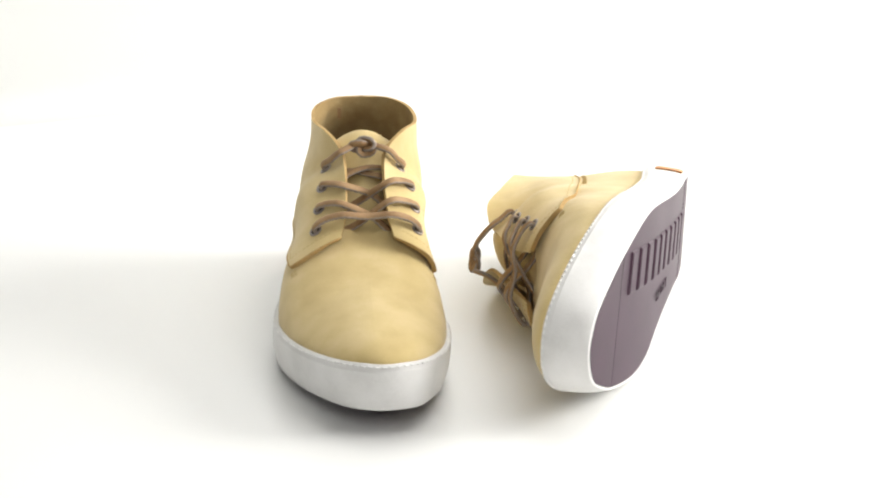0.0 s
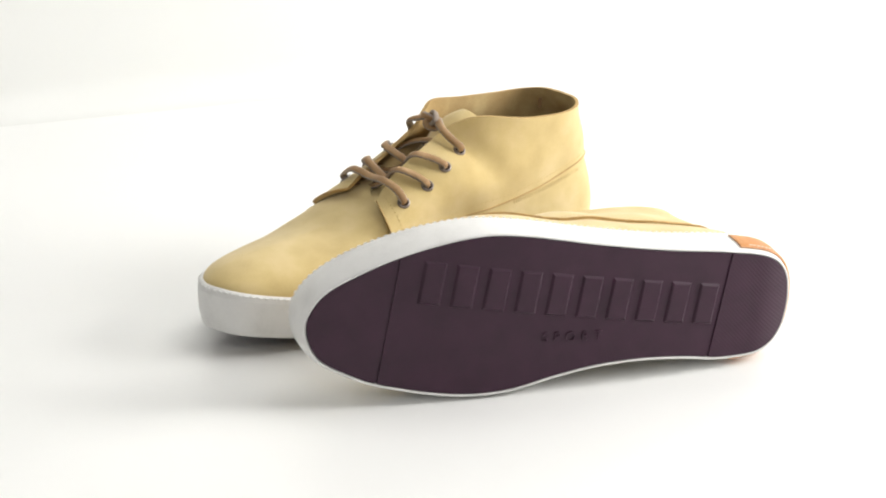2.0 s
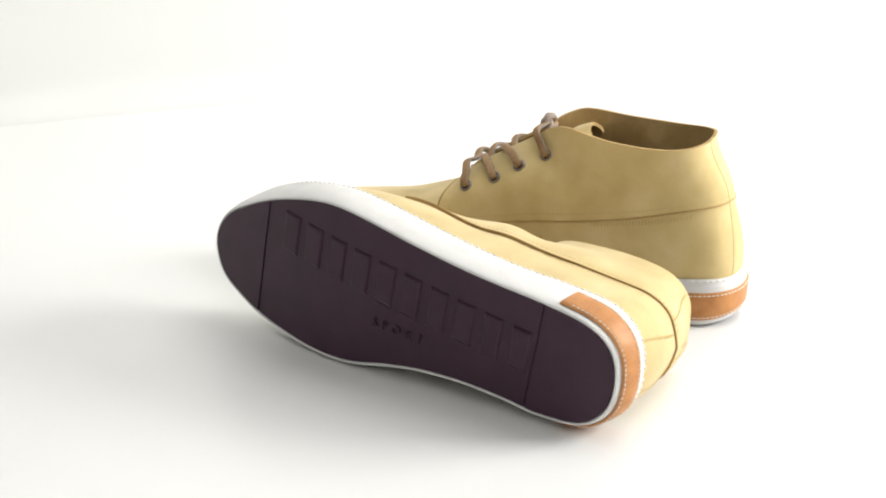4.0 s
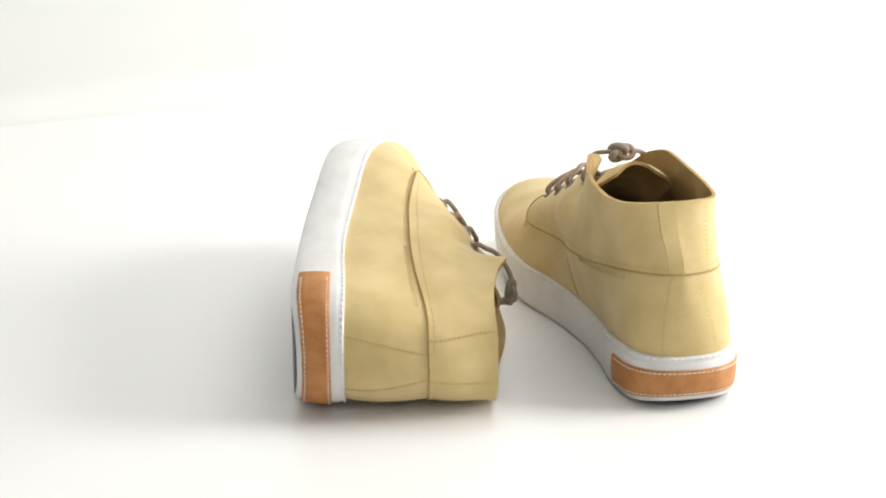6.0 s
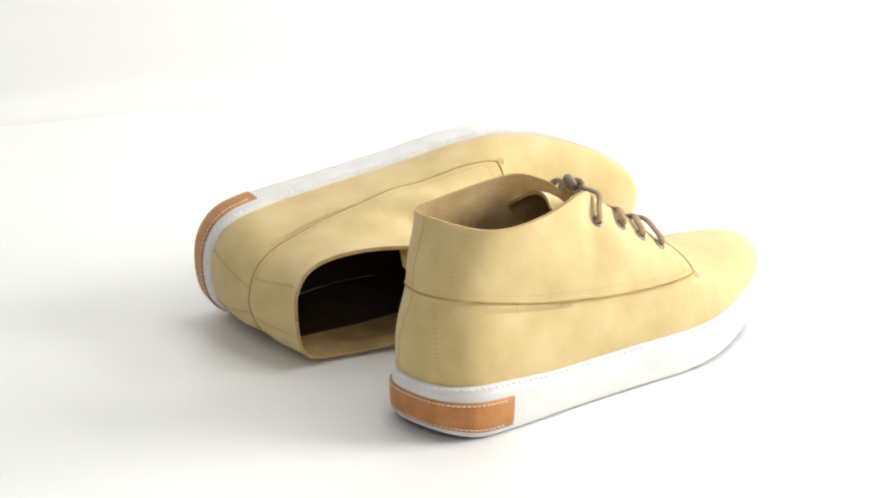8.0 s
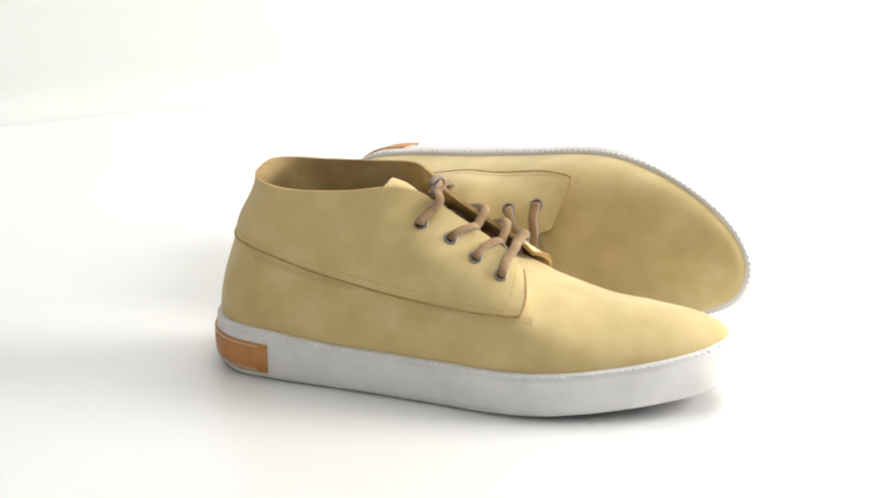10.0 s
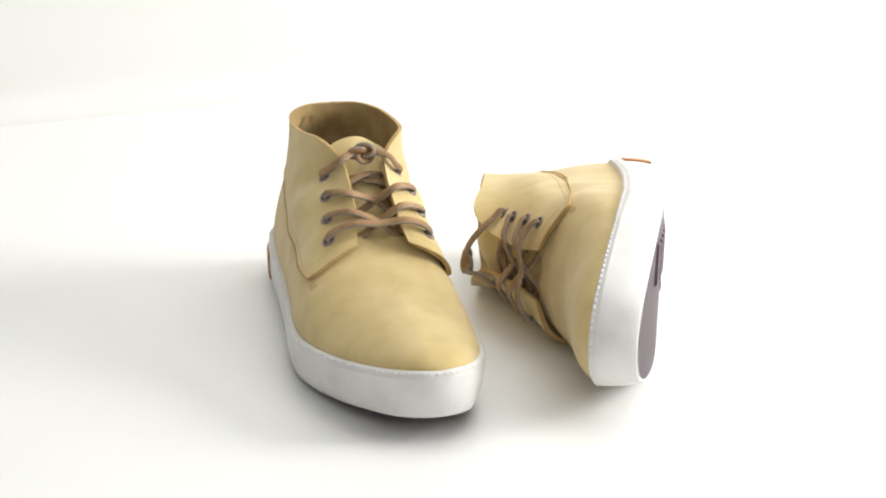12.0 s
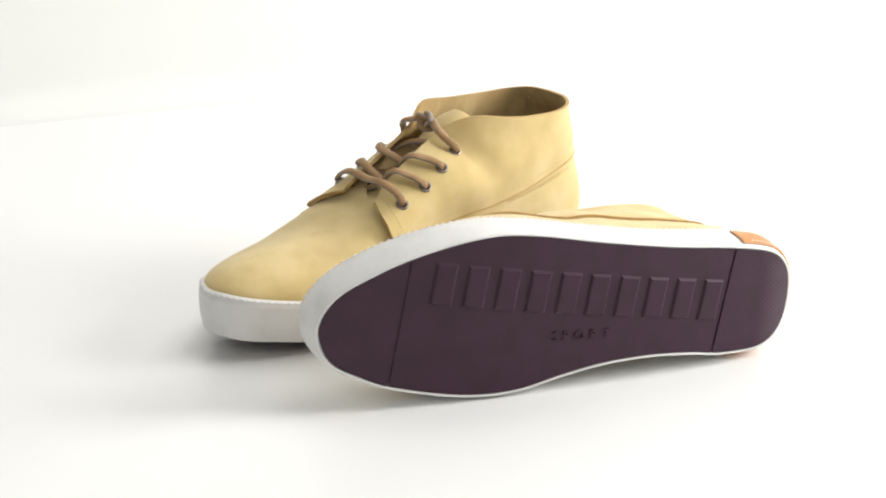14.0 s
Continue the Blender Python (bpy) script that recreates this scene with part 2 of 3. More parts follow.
def tread(name, y0, y1, inset, z0, z1, mats, sx, n=26, across=9, k0=0.0, k1=0.0):
    """A panel of the outsole between two lines across it (k0, k1: how far they slant), z0 its face (below) and z1 its back."""
    p = OUTLINE - OUTWARD * (inset + FLARE)[:, None]
    lo, hi = p[:, 1].min(), p[:, 1].max()
    y0, y1 = max(y0, lo + 1e-5), min(y1, hi - 1e-5)
    ts = (1 - np.cos(np.linspace(0, math.pi, n))) / 2
    g = np.zeros((n, across, 3))
    for i, t in enumerate(ts):
        y = np.full(across, y0 + (y1 - y0) * t)
        for _ in range(3):
            a, b = span(y[0], inset)[0], span(y[-1], inset)[1]
            x = np.linspace(a, b, across)
            y = np.clip((y0 + k0 * x) * (1 - t) + (y1 + k1 * x) * t, lo + 1e-5, hi - 1e-5)
        g[i] = np.column_stack([x, y, under(y)])
    face, back = g + (0, 0, z0), g + (0, 0, z1)
    verts = list(face.reshape(-1, 3)) + list(back.reshape(-1, 3))
    k = n * across
    faces = quads(n, across) + quads(n, across, False, k, True)
    loop = [i * across for i in range(n)] + [(n - 1) * across + j for j in range(1, across)] \
        + [i * across + across - 1 for i in range(n - 2, -1, -1)] + [j for j in range(across - 2, -1, -1)]
    base = len(verts)
    for q in loop:
        verts += [verts[q], verts[q + k]]
    for i in range(len(loop) - 1):
        faces.append((base + 2 * i, base + 2 * i + 1, base + 2 * i + 3, base + 2 * i + 2))
    return finish(name, verts, faces, mats, None, sx)


def side_wall(sx):
    """The white rubber cup: underside rim, wall, rolled upper rim, and the ledge that the upper sits in."""
    rings = [ring(FLARE + 0.012, lambda y: under(y) + 0.004), ring(FLARE + 0.0024, lambda y: under(y) + 0.0022), ring(FLARE + 0.0021, lambda y: under(y) + 0.0002),
             ring(FLARE + 0.0013, lambda y: under(y) + 0.0002), ring(FLARE + 0.0005, lambda y: under(y) + 0.0014), ring(FLARE * 0.9, lambda y: under(y) + 0.0050)]
    rings += [band(k) for k in (0.3, 0.5, 0.7, 0.85)]
    rings += [ring(0.0, lambda y: over(y) - 0.0038), ring(0.0006, lambda y: over(y) - 0.0031), ring(0.0005, lambda y: over(y) - 0.0012),
              ring(0.0014, lambda y: over(y)), ring(0.0036, lambda y: over(y) + 0.0002), ring(0.0050, lambda y: over(y) - 0.001),
              ring(0.009, lambda y: over(y) - 0.006)]
    g = np.stack(rings, 1)
    return finish("side_wall", g.reshape(-1, 3), quads(g.shape[0], g.shape[1], True), [RUBBER], None, sx)


def table(keys, y):
    """Smooth reading of rows (y, x, y, z)."""
    k = np.array(keys, float)
    out = np.stack([np.interp(y, k[:, 0], k[:, c]) for c in (1, 2, 3)], 1)
    return out


def soften(p, times, closed=False):
    for _ in range(times):
        if closed:
            p = (np.roll(p, 1, 0) + 2 * p + np.roll(p, -1, 0)) / 4
        else:
            q = p.copy()
            q[1:-1] = (p[:-2] + 2 * p[1:-1] + p[2:]) / 4
            p = q
    return p


# where each upright line of the lower upper ends: the seam round the heel, under the flaps, then the ridge over the toes
LOWER_TOP = [(0.004, 0.0, 0.0160, 0.089), (0.014, 0.0185, 0.0205, 0.0887), (0.032, 0.0278, 0.0345, 0.087), (0.08, 0.0360, 0.078, 0.078), (0.13, 0.0400, 0.13, 0.0715),
             (0.165, 0.029, 0.160, 0.0750), (0.195, 0.0145, 0.181, 0.0785), (0.215, 0.006, 0.188, 0.0752), (0.228, 0.0, 0.192, 0.0726), (0.26, 0.0, 0.228, 0.0607),
             (0.293, 0.0, 0.265, 0.0565), (0.312, 0.0, 0.290, 0.0540), (0.324, 0.0, 0.304, 0.0515)]


def lower_upper():
    """Toe, sides and heel counter below the seam, in one piece."""
    y = OUTLINE[:, 1]
    side = np.where(np.arange(len(y)) <= TOE, 1.0, -1.0)
    foot = ring(0.0032, lambda q: over(q) - 0.003)
    top = table(LOWER_TOP, y)
    top[:, 0] = top[:, 0] * side - 0.003 * ease(y, 0.12, 0.2) - 0.0042 * (1 - ease(y, 0.09, 0.15))
    top[:, 2] += LIFT
    top = soften(top, 6, True)
    top[:, 0] = np.where(y > 0.222, -0.003, top[:, 0])
    flat = ease(y, 0.11, 0.19)[:, None]
    boxy = 1 - ease(y, 0.20, 0.28)[:, None]
    rise = (top[:, 2] - foot[:, 2])[:, None]
    out3 = np.column_stack([OUTWARD, np.zeros(len(y))])
    upv = np.array([0, 0, 1.0])
    p1 = foot + upv * rise * (0.4 + (0.14 + 0.13 * boxy) * flat) + out3 * (0.0030 - 0.0010 * flat) - np.array([0.0030, 0, 0]) * (1 - flat)
    away = (foot - top) * (1, 1, 0)
    slope = np.interp(top[:, 1], [0.18, 0.21, 0.25, 0.29, 0.304], [-0.35, -0.30, -0.16, -0.12, -0.25])[:, None]
    p2 = top + (1 - flat) * (-upv * rise * 0.35 + out3 * rise * 0.075) + flat * (0.50 + 0.10 * boxy) * (away + upv * away[:, 1:2] * slope)
    t = np.linspace(0, 1, 22)[None, :, None]
    g = (1 - t) ** 3 * foot[:, None] + 3 * (1 - t) ** 2 * t * p1[:, None] + 3 * (1 - t) * t ** 2 * p2[:, None] + t ** 3 * top[:, None]
    return g


def vamp(sx):
    g = lower_upper()
    n = grid_normals(g, True)
    ridge = OUTLINE[:, 1] > 0.212
    n[ridge, -4:] = (0, 0, 1)
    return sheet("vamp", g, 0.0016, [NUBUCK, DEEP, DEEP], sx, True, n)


# seam from the back of the heel to the flap's corner, and the upper edge: collar, then the laced edge
SEAM = [(0.0, 0.0132, 0.0805), (0.0145, 0.0165, 0.0803), (0.0270, 0.0288, 0.079), (0.0350, 0.052, 0.0745), (0.040, 0.08, 0.069), (0.0425, 0.12, 0.063), (0.0440, 0.16, 0.058),
        (0.0440, 0.203, 0.0545)]
COLLAR = [(0.0, 0.0285, 0.1213), (0.0175, 0.0305, 0.1208), (0.0300, 0.041, 0.1190), (0.0350, 0.061, 0.1182), (0.0342, 0.092, 0.1202), (0.0275, 0.121, 0.1240), (0.0195, 0.135, 0.1205), (0.0155, 0.1415, 0.1165)]
EYESTAY = [(0.0155, 0.1415, 0.1165), (0.0135, 0.147, 0.1125), (0.0125, 0.165, 0.102), (0.0135, 0.188, 0.088), (0.0165, 0.2005, 0.0765)]
_quarters = {}


def quarter_grid(side, nu=72, nv=18):
    """The quarter of one side: collar, laced edge and flap."""
    if side in _quarters:
        return _quarters[side]
    k = int(nu * 0.56)
    low = spline(SEAM, nu) + (0, 0, LIFT)
    high = np.vstack([spline(COLLAR, k + 1)[:-1], spline(EYESTAY, nu - k)]) + (0, 0, LIFT)
    u = np.linspace(0, 1, nu)
    flat = ease(u, 0.50, 0.72)[:, None]
    up = np.array([0, 0, 1.0])
    rise = (high[:, 2] - low[:, 2])[:, None]
    lean = (low - high) * (1, 1, 0)
    p1 = low + up * rise * (0.33 + 0.2 * flat) + np.array([0.0015, 0, 0]) * flat
    p2 = high - up * rise * 0.33 * (1 - flat) + flat * (lean * 0.5 - up * rise * 0.12)
    t = np.linspace(0, 1, nv)[None, :, None]
    g = (1 - t) ** 3 * low[:, None] + 3 * (1 - t) ** 2 * t * p1[:, None] + 3 * (1 - t) * t ** 2 * p2[:, None] + t ** 3 * high[:, None]
    # the flap's front edge bows towards the toe
    bow = ease(u, 0.80, 1.0)[:, None] * np.sin(math.pi * np.linspace(0, 1, nv) ** 0.8)[None, :]
    g[..., 1] += 0.0042 * bow
    g[..., 2] -= 0.0015 * bow
    if side < 0:
        g = g * (-1, 1, 1)
    y, z = g[..., 1], g[..., 2]
    lean = (0.0030 + 0.0042 * ease(z, 0.055, 0.118)) * (1 - ease(y, 0.09, 0.15))
    g[..., 0] -= lean + 0.0035 * ease(y, 0.09, 0.15)
    # lie on the vamp and the counter, not in them
    body = lower_upper()
    bn = grid_normals(body, True)
    whole = body.reshape(-1, 3)
    push = np.zeros(g.shape[:2])
    way = np.zeros_like(g)
    for i in range(nu):
        for j in range(nv):
            d = ((whole - g[i, j]) ** 2).sum(1)
            k = int(d.argmin())
            if k % body.shape[1] == body.shape[1] - 1:
                continue
            n = bn.reshape(-1, 3)[k]
            deep = 0.0008 + 0.0006 * float(ease(u[i], 0.3, 0.7)) - (g[i, j] - whole[k]) @ n
            if deep < 0:
                deep *= 1 - float(ease(j / (nv - 1), 0.02, 0.5))
            push[i, j], way[i, j] = deep, n
    shove = way * push[..., None]
    for _ in range(20):
        q = np.pad(shove, ((1, 1), (1, 1), (0, 0)), mode="edge")
        soft = (q[:-2, 1:-1] + q[2:, 1:-1] + q[1:-1, :-2] + q[1:-1, 2:] + 4 * shove) / 8
        soft[:, :2] = shove[:, :2]
        shove = soft
    g = g + shove
    for _ in range(5):
        h = g.copy()
        h[1:-1, 1:-1] = (g[:-2, 1:-1] + g[2:, 1:-1] + g[1:-1, :-2] + g[1:-1, 2:] + 4 * g[1:-1, 1:-1]) / 8
        g = h
    n = grid_normals(g) * side
    off = ease(np.linspace(0, 1, nu), 0.80, 1.0)[:, None] * ease(np.linspace(1, 0, nv), -0.3, 0.8)[None, :]
    g = g + n * (0.0007 * off)[..., None]
    # the leather swells a little between seam and eyelets
    u, v = np.linspace(0, 1, nu)[:, None], np.linspace(0, 1, nv)[None, :]
    swell = np.sin(math.pi * ease(u, 0.22, 0.98)) * np.sin(math.pi * ease(v, -0.1, 0.95)) ** 1.2
    g = g + grid_normals(g) * side * ((0.0050 if side > 0 else 0.0036) * np.clip(swell, 0, 1))[..., None]
    _quarters[side] = g
    return g


def quarter(side, sx):
    g = quarter_grid(side)
    if side < 0:
        g = g[::-1]
    return sheet("quarter", g, 0.0024, [NUBUCK, LINING, RAW_EDGE], sx)


EYELETS = {1: [(0.0235, 0.139, 0.1065), (0.0235, 0.1555, 0.094), (0.0245, 0.172, 0.0845), (0.027, 0.1895, 0.076)],
           -1: [(-0.0305, 0.138, 0.1045), (-0.0300, 0.153, 0.092), (-0.0310, 0.1695, 0.0825), (-0.0340, 0.1875, 0.074)]}


def eyelet_seats():
    """Each eyelet's place on its quarter and the way it faces."""
    seats = {}
    for side in (1, -1):
        g = quarter_grid(side)
        n = grid_normals(g) * side
        seats[side] = []
        for e in EYELETS[side]:
            k = np.unravel_index(np.argmin(((g - e - (0, 0, LIFT)) ** 2).sum(2)), g.shape[:2])
            c, r, last = k[0], (k[1] + g.shape[1] - 1) // 2, g.shape[1] - 1
            seats[side].append((g[k], n[k], g[c, r] + n[c, r] * 0.0036, g[c, last] + n[c, last] * 0.0030))
    return seats


def eyelet(sx, place, face):
    """A rolled metal ring."""
    face = face / np.linalg.norm(face)
    a = np.cross(face, (0, 1, 0))
    a /= np.linalg.norm(a)
    b = np.cross(face, a)
    verts, faces = [], []
    prof = [(0.0043, -0.0002), (0.0043, 0.0004), (0.0037, 0.0010), (0.0029, 0.0007), (0.0027, -0.0003)]
    for i in range(18):
        w = 2 * math.pi * i / 18
        for r, h in prof:
            verts.append(place + (a * math.cos(w) + b * math.sin(w)) * r + face * h)
    return finish("eyelet", verts, quads(18, len(prof), True, 0, False), [METAL], None, sx)


def hole(sx, place, face):
    face = face / np.linalg.norm(face)
    a = np.cross(face, (0, 1, 0))
    a /= np.linalg.norm(a)
    b = np.cross(face, a)
    verts = [place + face * 0.00025] + [place + face * 0.00025 + (a * math.cos(w) + b * math.sin(w)) * 0.0028 for w in np.linspace(0, 2 * math.pi, 12, endpoint=False)]
    return finish("hole", verts, [(0, 1 + i, 1 + (i + 1) % 12) for i in range(12)], [DARK], None, sx)


def tongue(sx):
    ridge = spline([(0, 0.207, 0.0665), (0, 0.185, 0.0768), (0, 0.162, 0.0885), (0, 0.140, 0.1050), (0, 0.125, 0.118), (0, 0.113, 0.123)], 26) + (0, 0, LIFT)
    half = np.interp(np.linspace(0, 1, 26), [0, 0.5, 0.85, 0.95, 1], [0.020, 0.024, 0.0275, 0.024, 0.013])
    g = np.zeros((26, 15, 3))
    for i in range(26):
        a = np.linspace(-1, 1, 15)
        curl = float(0.3 + 0.7 * ease(i, 4, 15)) * half[i] / 0.0275
        g[i] = ridge[i] + np.column_stack([a * half[i] - 0.004, -0.010 * a ** 2 * curl, -0.012 * curl * a ** 2 - 0.002])
    return sheet("tongue", g, 0.0022, [NUBUCK, LINING, RAW_EDGE], sx)


def insole(sx):
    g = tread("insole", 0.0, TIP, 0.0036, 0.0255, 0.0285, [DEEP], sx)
    return g


def laces(boot, sx, loose):
    """Two rows crossed through the eyelets, a straight bar at the bottom, a knot at the top."""
    seats = eyelet_seats()
    L, R = seats[1], seats[-1]
    mats = [LACE, LACE_BACK]

    def out(s, d):
        return s[0] + s[1] * d

    def strand(a, b, lift, wide=0.0056):
        """Out of eyelet a, over its flap, across the gap and under the other flap."""
        p = out(a, -0.001)
        q = b[0] - b[1] * 0.0052
        across = q - p
        slide = np.array([0, across[1], across[2]])
        over_flap, rim = a[2] + slide * 0.10, a[3] + slide * 0.26
        mid = p + across * 0.56 + np.array([0, 0.001, 0.0022 + lift])
        dip = p + across * 0.76 + np.array([0, 0, -0.0010])
        part("lace", tube("lace", [p, out(a, 0.0034) + across * 0.02, over_flap, rim, mid, dip, q], wide, 0.0030, mats, (0, 0.4, 0.9), sx), boot)

    strand(R[1], L[2], 0.0)
    strand(L[1], R[2], 0.0032)
    strand(R[2], L[3], 0.0)
    strand(L[2], R[3], 0.0032)
    # bar across the bottom pair
    p, q = out(L[3], -0.001), out(R[3], -0.001)
    w = q - p
    path = [p, out(L[3], 0.0036) + w * 0.02, L[3][2] + np.array([0, 0, 0.001]), L[3][3] + np.array([0, 0.002, 0.001]), p + w * 0.5 + np.array([0, 0.003, 0.0108]),
            R[3][3] + np.array([0, 0.002, 0.001]), R[3][2] + np.array([0, 0, 0.001]), out(R[3], 0.0036) - w * 0.02, q]
    part("lace", tube("lace", path, 0.0060, 0.0031, mats, (0, 0.4, 0.9), sx), boot)
    # crossing under the flaps, on the tongue
    for a, b, d in ((L[0], R[1], 0.0), (R[0], L[1], 0.0028)):
        p, q = a[0] - a[1] * 0.0045, b[0] - b[1] * 0.0045
        m = (p + q) / 2 + np.array([0, 0.001, 0.0062 + d])
        part("lace", tube("lace", [p, (p + m) / 2 + np.array([0, 0, 0.0022]), m, (q + m) / 2 + np.array([0, 0, 0.0022]), q], 0.0050, 0.0026, mats, (0, 0.4, 0.9), sx), boot)
    # top strand with its knot; the lying boot's hangs out in a slack loop
    slack = loose > 0
    m = (L[0][0] + R[0][0]) / 2 + (np.array([-0.008, 0.006, 0.0235]) if slack else np.array([0, 0.004, 0.016]))
    for s, w in ((L[0], 1), (R[0], -1)):
        path = [out(s, -0.001), out(s, 0.0034), s[2] + np.array([0, 0, 0.001]), s[3] + np.array([0, 0, 0.002])]
        if slack:
            path.append(s[3] * 0.45 + m * 0.55 + np.array([0.003 * w, 0.001, 0.003]))
        path.append(m + np.array([0.006 * w, 0, 0.001]))
        part("lace", tube("lace", path, 0.0055, 0.0031, mats, (0, 0.4, 0.9), sx), boot)
    knot = []
    tight, wide, high = (0.8, 1.5, 0.55) if slack else (1.0, 1.25, 0.8)
    for a in np.linspace(0, 2 * math.pi, 22):
        r = (0.0045 + 0.0022 * math.cos(3 * a)) * tight
        knot.append(m + np.array([wide * r * math.cos(2 * a), 0.0025 * math.sin(3 * a), high * r * math.sin(2 * a)]))
    part("knot", tube("knot", knot, 0.0048 * tight, 0.0036 * tight, mats, (0, 1, 0.2), sx, n=110, roll=True), boot, "grey-brown lace knot")


def heel_patch(sx):
    """Tan leather band sewn round the heel of the side wall."""
    order = np.concatenate([np.arange(TOE, len(OUTLINE)), np.arange(0, TOE)])
    keep = [i for i in order if OUTLINE[i, 1] < 0.0475]
    levels = [0.12, 0.14, 0.28, 0.43, 0.58, 0.71, 0.73]
    lift = [0.0002, 0.0011, 0.0013, 0.0013, 0.0013, 0.0011, 0.0002]
    g = np.stack([band(k)[keep] + np.column_stack([OUTWARD[keep] * d, np.zeros(len(keep))]) for k, d in zip(levels, lift)], 1)
    me = sheet("heel_patch", g, 0.001, [PATCH, PATCH, PATCH], sx)
    rows = []
    out = np.column_stack([OUTWARD[keep], np.zeros(len(keep))])
    for level in (0.18, 0.67):
        rows.append((band(level)[keep][1:-1] + out[1:-1] * 0.0013, out[1:-1]))
    return me, rows


def emblem_bar(sx, centre, along):
    """A plain raised block on the outsole, one for each sign of the maker's mark."""
    w, h, z = 0.0140, 0.027, 0.0016
    ax = np.array([along[0], along[1], 0])
    ay = np.array([-along[1], along[0], 0])
    verts = []
    for k, d in ((0.0, 0.0), (0.0008, -z * 0.7), (0.0016, -z)):
        for sx_, sy_ in ((-1, -1), (1, -1), (1, 1), (-1, 1)):
            c = np.array([centre[0], centre[1], 0]) + ax * sx_ * (w / 2 - k) + ay * sy_ * (h / 2 - k)
            c[2] = under(c[1]) + d + 0.0007
            verts.append(c)
    faces = [(8, 9, 10, 11)] + [(4 * r + i, 4 * r + (i + 1) % 4, 4 * r + 4 + (i + 1) % 4, 4 * r + 4 + i) for r in (0, 1) for i in range(4)]
    return finish("emblem_bar", verts, faces, [OUTSOLE], None, sx, False)


def word(boot, sx):
    """The small word under the maker's mark."""
    cu = bpy.data.curves.new("word", "FONT")
    cu.body, cu.align_x, cu.align_y, cu.size, cu.extrude, cu.space_character = "SPORT", "CENTER", "CENTER", 0.0088, 0.0003, 1.75
    ob = bpy.data.objects.new("word", cu)
    scene.collection.objects.link(ob)
    bpy.context.view_layer.update()
    me = bpy.data.meshes.new_from_object(ob.evaluated_get(bpy.context.evaluated_depsgraph_get()))
    bpy.data.objects.remove(ob)
    right, up = ((0, -1, 0), (-1, 0, 0)) if sx < 0 else ((0, 1, 0), (1, 0, 0))
    m = Matrix((Vector(right), Vector(up), Vector((0, 0, -1)))).transposed().to_4x4()
    m.translation = (-0.0135 if sx > 0 else 0.0135, 0.158, -0.0001)
    me.transform(m)
    me.materials.clear()
    me.materials.append(OUTSOLE)
    part("word", me, boot, "small raised lettering")


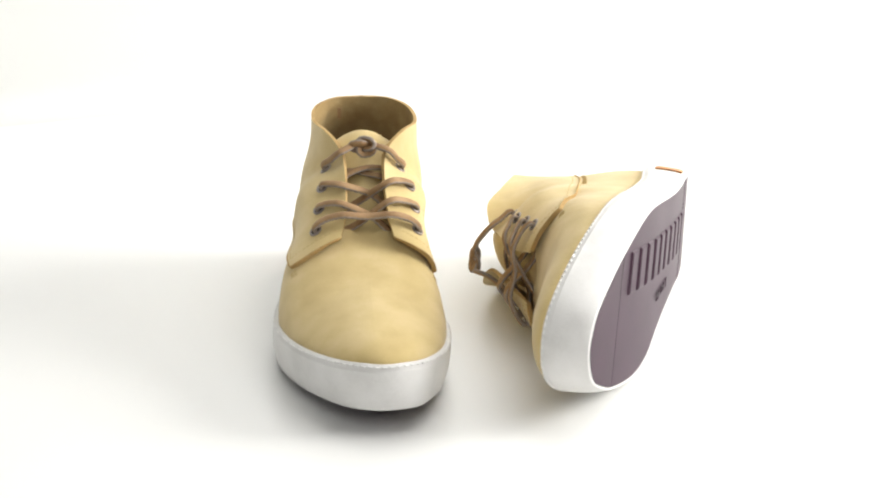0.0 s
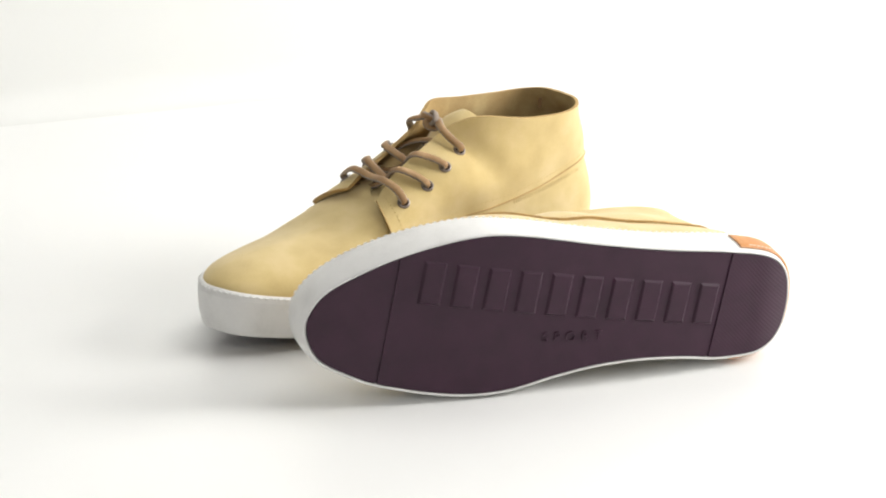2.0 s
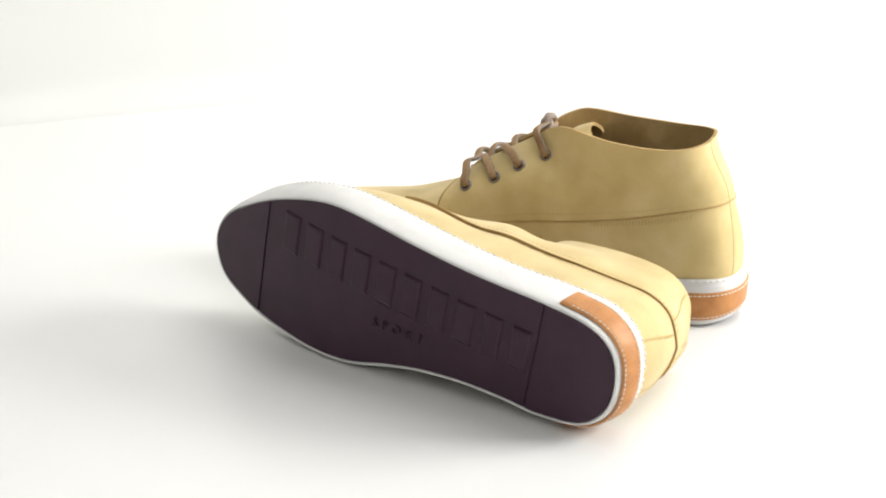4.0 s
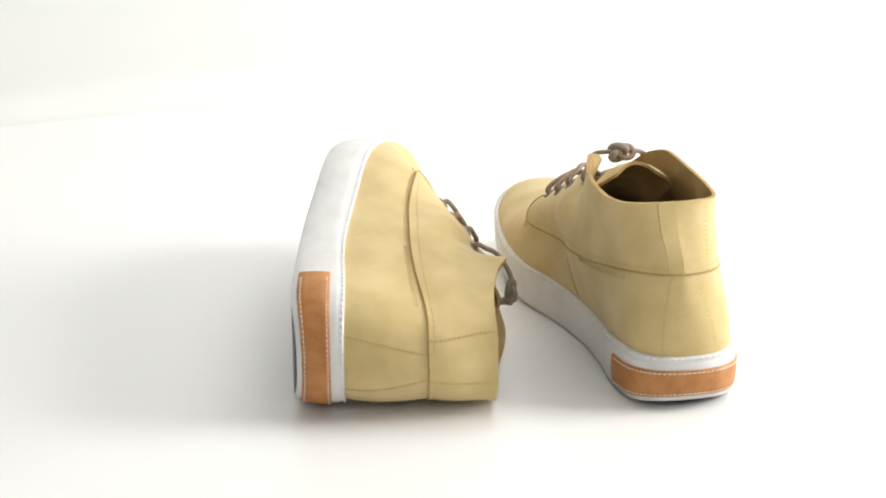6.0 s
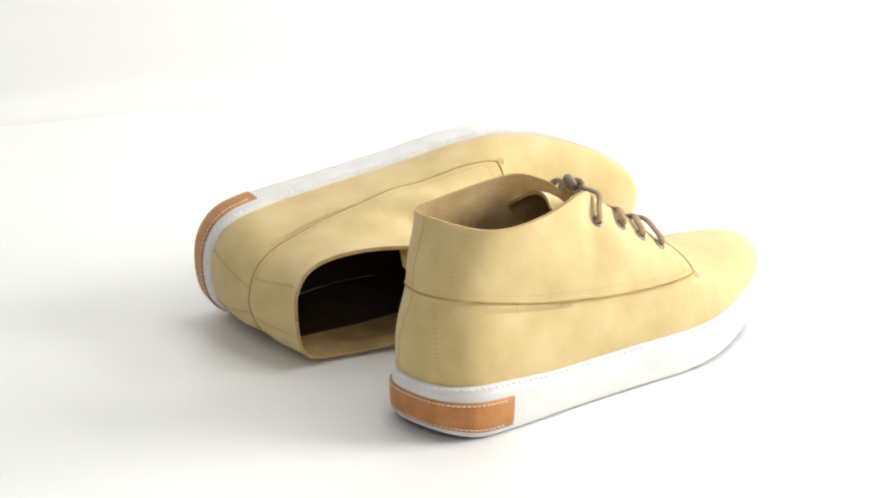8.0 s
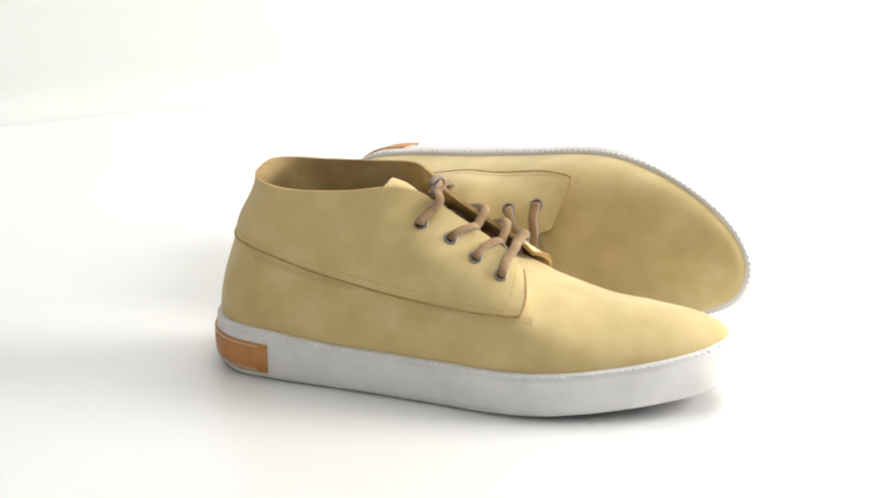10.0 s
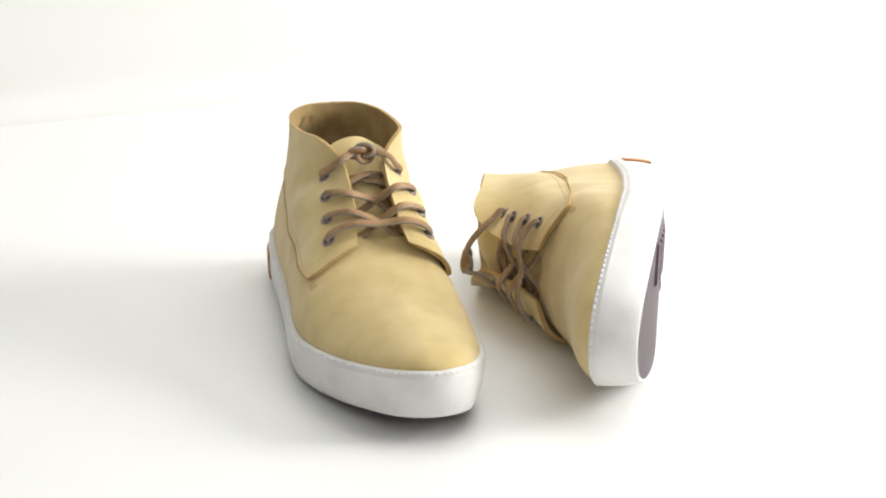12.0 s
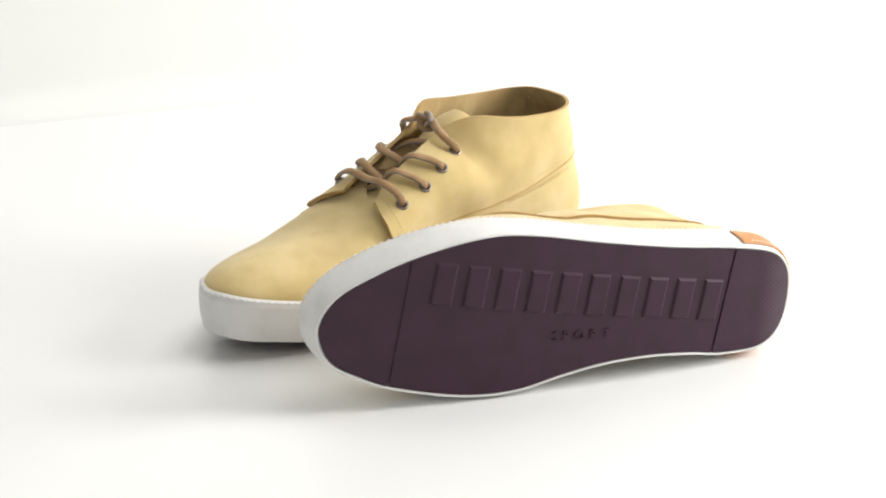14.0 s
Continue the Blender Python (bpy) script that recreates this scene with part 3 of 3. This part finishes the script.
def chukka_boot(sx, loose, label):
    """sx 1: right boot; -1: its mirror image, the left boot."""
    boot = tagged(new("chukka_boot"), label, "shoe", "pair of boots")
    part("side_wall", side_wall(sx), boot, "white rubber cup sole wall")
    outsole = part("outsole", tread("outsole", 0, TIP, 0.0030, 0.0014, 0.006, [OUTSOLE], sx, 60, 11), boot, "dark purple rubber outsole")
    part("toe_tread", tread("toe_tread", 0.2754, TIP, 0.0027, 0.0004, 0.0016, [OUTSOLE], sx, k0=-0.10), outsole)
    part("middle_tread", tread("middle_tread", 0.0597, 0.2739, 0.0027, 0.0006, 0.0016, [OUTSOLE], sx, 40, k0=-0.12, k1=-0.10), outsole)
    part("heel_tread", tread("heel_tread", 0, 0.0582, 0.0027, 0.0004, 0.0016, [HATCHED], sx, k1=-0.12), outsole)
    a, b = np.array((0.0222, 0.2500)), np.array((0.0040, 0.0690))
    run = (b - a) / np.linalg.norm(b - a)
    for i in range(10):
        part("emblem_bar", emblem_bar(sx, a + (b - a) * i / 9, run), outsole)
    word(boot, sx)
    part("vamp", vamp(sx), boot, "tan nubuck vamp and heel counter")
    for side in (1, -1):
        part("quarter", quarter(side, sx), boot)
    for side in (1, -1):
        g = quarter_grid(side)
        n = grid_normals(g) * side
        edge = np.vstack([g[:, 0], g[-1, 1:]])
        edgen = np.vstack([n[:, 0], n[-1, 1:]])
        part("seam_cord", tube("seam_cord", (edge + edgen * 0.0001)[::2], 0.0011, 0.0011, [RAW_EDGE, RAW_EDGE], (0.3, 0, 1), sx, 6, 150, True), boot)
        row = np.vstack([g[3:-3, 1] * 0.5 + g[3:-3, 2] * 0.5, g[-4, 2:]])
        rown = np.vstack([n[3:-3, 1], n[-4, 2:]])
        part("seam_stitching", stitches("seam_stitching", row, rown, 0.0022, 0.0005, TAN_THREAD, sx), boot)
    body = lower_upper()
    bodyn = grid_normals(body, True)
    y = OUTLINE[:, 1]
    for side in (1, -1):
        # a short tack runs on from the flap's corner
        corner = quarter_grid(side)[-1, 0]
        flat, flatn = body.reshape(-1, 3), bodyn.reshape(-1, 3)
        near = [int(((flat - corner - (0, d, -0.25 * d)) ** 2).sum(1).argmin()) for d in (0.002, 0.006, 0.010)]
        part("tack", stitches("tack", flat[near], flatn[near], 0.0055, 0.0006, TAN_THREAD, sx, across=True, pitch=0.0020), boot)
    cols = [i for i in range(len(y)) if y[i] < 0.105]
    cols = [i for i in cols if i > TOE] + [i for i in cols if i <= TOE]
    for side in (1, -1):
        row = [i for i in cols if OUTLINE[i, 0] * side > 0 and y[i] > 0.032]
        row.sort(key=lambda i: y[i])
        line = np.array([body[i, int(np.argmin(abs(body[i, :, 2] - (LIFT + 0.0805 - 0.145 * (y[i] - 0.012) - 0.0052))))] for i in row])
        face = np.array([bodyn[i, 15] for i in row])
        part("seam_stitching", stitches("seam_stitching", soften(line, 8), face, 0.0036, 0.0006, ZIGZAG, sx, across=True, pitch=0.0021), boot)
    for side in (1, -1):
        k = min((i for i in cols if OUTLINE[i, 0] * side > 0), key=lambda i: abs(abs(OUTLINE[i, 0]) - 0.0165))
        part("back_seam", stitches("back_seam", body[k, 1:19], bodyn[k, 1:19], 0.0024, 0.0006, TAN_THREAD, sx, 0.2, True), boot)
        g = quarter_grid(side)
        n = grid_normals(g) * side
        k = int(np.argmin(abs(abs(g[:20, 0, 0]) - 0.0135)))
        part("back_seam", stitches("back_seam", g[k], n[k], 0.0024, 0.0006, TAN_THREAD, sx, 0.2, True), boot)
    for side in (1, -1):
        # join between vamp and counter
        half = [i for i in range(len(y)) if OUTLINE[i, 0] * side > 0]
        line, face = [], []
        for t in np.linspace(0, 1, 9):
            k = min(half, key=lambda i: abs(y[i] - (0.124 + 0.014 * t)))
            line.append(body[k, int(round(1 + 9 * t))])
            face.append(bodyn[k, int(round(1 + 9 * t))])
        line = soften(np.array(line), 2) + np.array(face) * 0.0001
        if side < 0:
            part("join_seam", tube("join_seam", line, 0.0009, 0.0009, [RAW_EDGE, RAW_EDGE], (side, 0, 0.2), sx, 6, 30, True), boot)
        # line down the edge of the back strip
        k = min((i for i in cols if OUTLINE[i, 0] * side > 0), key=lambda i: abs(abs(OUTLINE[i, 0]) - 0.0165))
        if sx > 0 and side > 0:
            continue
        part("join_seam", tube("join_seam", body[k, 1:19], 0.0006, 0.0006, [TAN_THREAD, TAN_THREAD], (0, -1, 0.2), sx, 6, 30, True), boot)
        g = quarter_grid(side)
        k = int(np.argmin(abs(abs(g[:20, 0, 0]) - 0.0135)))
        part("join_seam", tube("join_seam", g[k], 0.0006, 0.0006, [TAN_THREAD, TAN_THREAD], (0, -1, 0.2), sx, 6, 30, True), boot)
    part("tongue", tongue(sx), boot)
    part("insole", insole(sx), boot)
    v = [(x + 0.008, 0.0345 + d + 0.10 * (0.112 - z), z + LIFT) for d in (0, 0.0012) for x, z in ((-0.0012, 0.107), (0.0012, 0.107), (0.0012, 0.114), (-0.0012, 0.114))]
    part("lining_tag", finish("lining_tag", v, [(3, 2, 1, 0), (4, 5, 6, 7), (0, 1, 5, 4), (1, 2, 6, 5), (2, 3, 7, 6), (3, 0, 4, 7)], [LACE], None, sx, False), boot,
         "small brown tag in the lining")
    seats = eyelet_seats()
    for side in (1, -1):
        for p, n, *_ in seats[side]:
            e = part("eyelet", eyelet(sx, p, n), boot, "dull metal eyelet ring")
            part("hole", hole(sx, p, n), e)
    laces(boot, sx, loose)
    me, rows = heel_patch(sx)
    patch = part("heel_patch", me, boot, "orange-tan leather heel patch with cream stitching")
    for p, n in rows:
        part("stitching", stitches("stitching", p, n, 0.0021, 0.0007, THREAD, sx), patch)
    rim = ring(0.0006, lambda y: over(y) - 0.0010)
    part("rim_stitching", stitches("rim_stitching", np.vstack([rim, rim[:1]]), np.column_stack([OUTWARD, np.zeros(len(rim))])[list(range(len(rim))) + [0]],
                                   0.0028, 0.0013, RIM_THREAD, sx, 0.55), boot, "white rim stitching")
    return boot


def lowest(boot, m):
    """Height of the boot's lowest point in the pose m."""
    low = 9.0
    for o in boot.children_recursive:
        v = np.empty(len(o.data.vertices) * 3)
        o.data.vertices.foreach_get("co", v)
        z = v.reshape(-1, 3) @ np.array(m.to_3x3())[2] + m.translation.z
        low = min(low, z.min())
    return low


STANDING = chukka_boot(1, 0.0, "upright tan nubuck chukka boot with white rubber sole")
LYING = chukka_boot(-1, 0.004, "tan nubuck chukka boot lying on its side, purple outsole showing")
POSE_STANDING.translation.z -= lowest(STANDING, POSE_STANDING)
POSE_LYING.translation.z -= lowest(LYING, POSE_LYING)


def turned(t):
    """Degrees that the stand under the sweep has turned, clockwise from above."""
    return 0.0086 + t * (27.7702 + t * (0.136333 + t * (-0.00604714 + t * 0.000365526)))


def motions():
    times = [k * 0.25 for k in range(57)]
    for boot, base in ((STANDING, POSE_STANDING), (LYING, POSE_LYING)):
        walk(boot, [(t, pose(0, 0, 0, 0, 0, -turned(t)) @ base) for t in times])


motions()
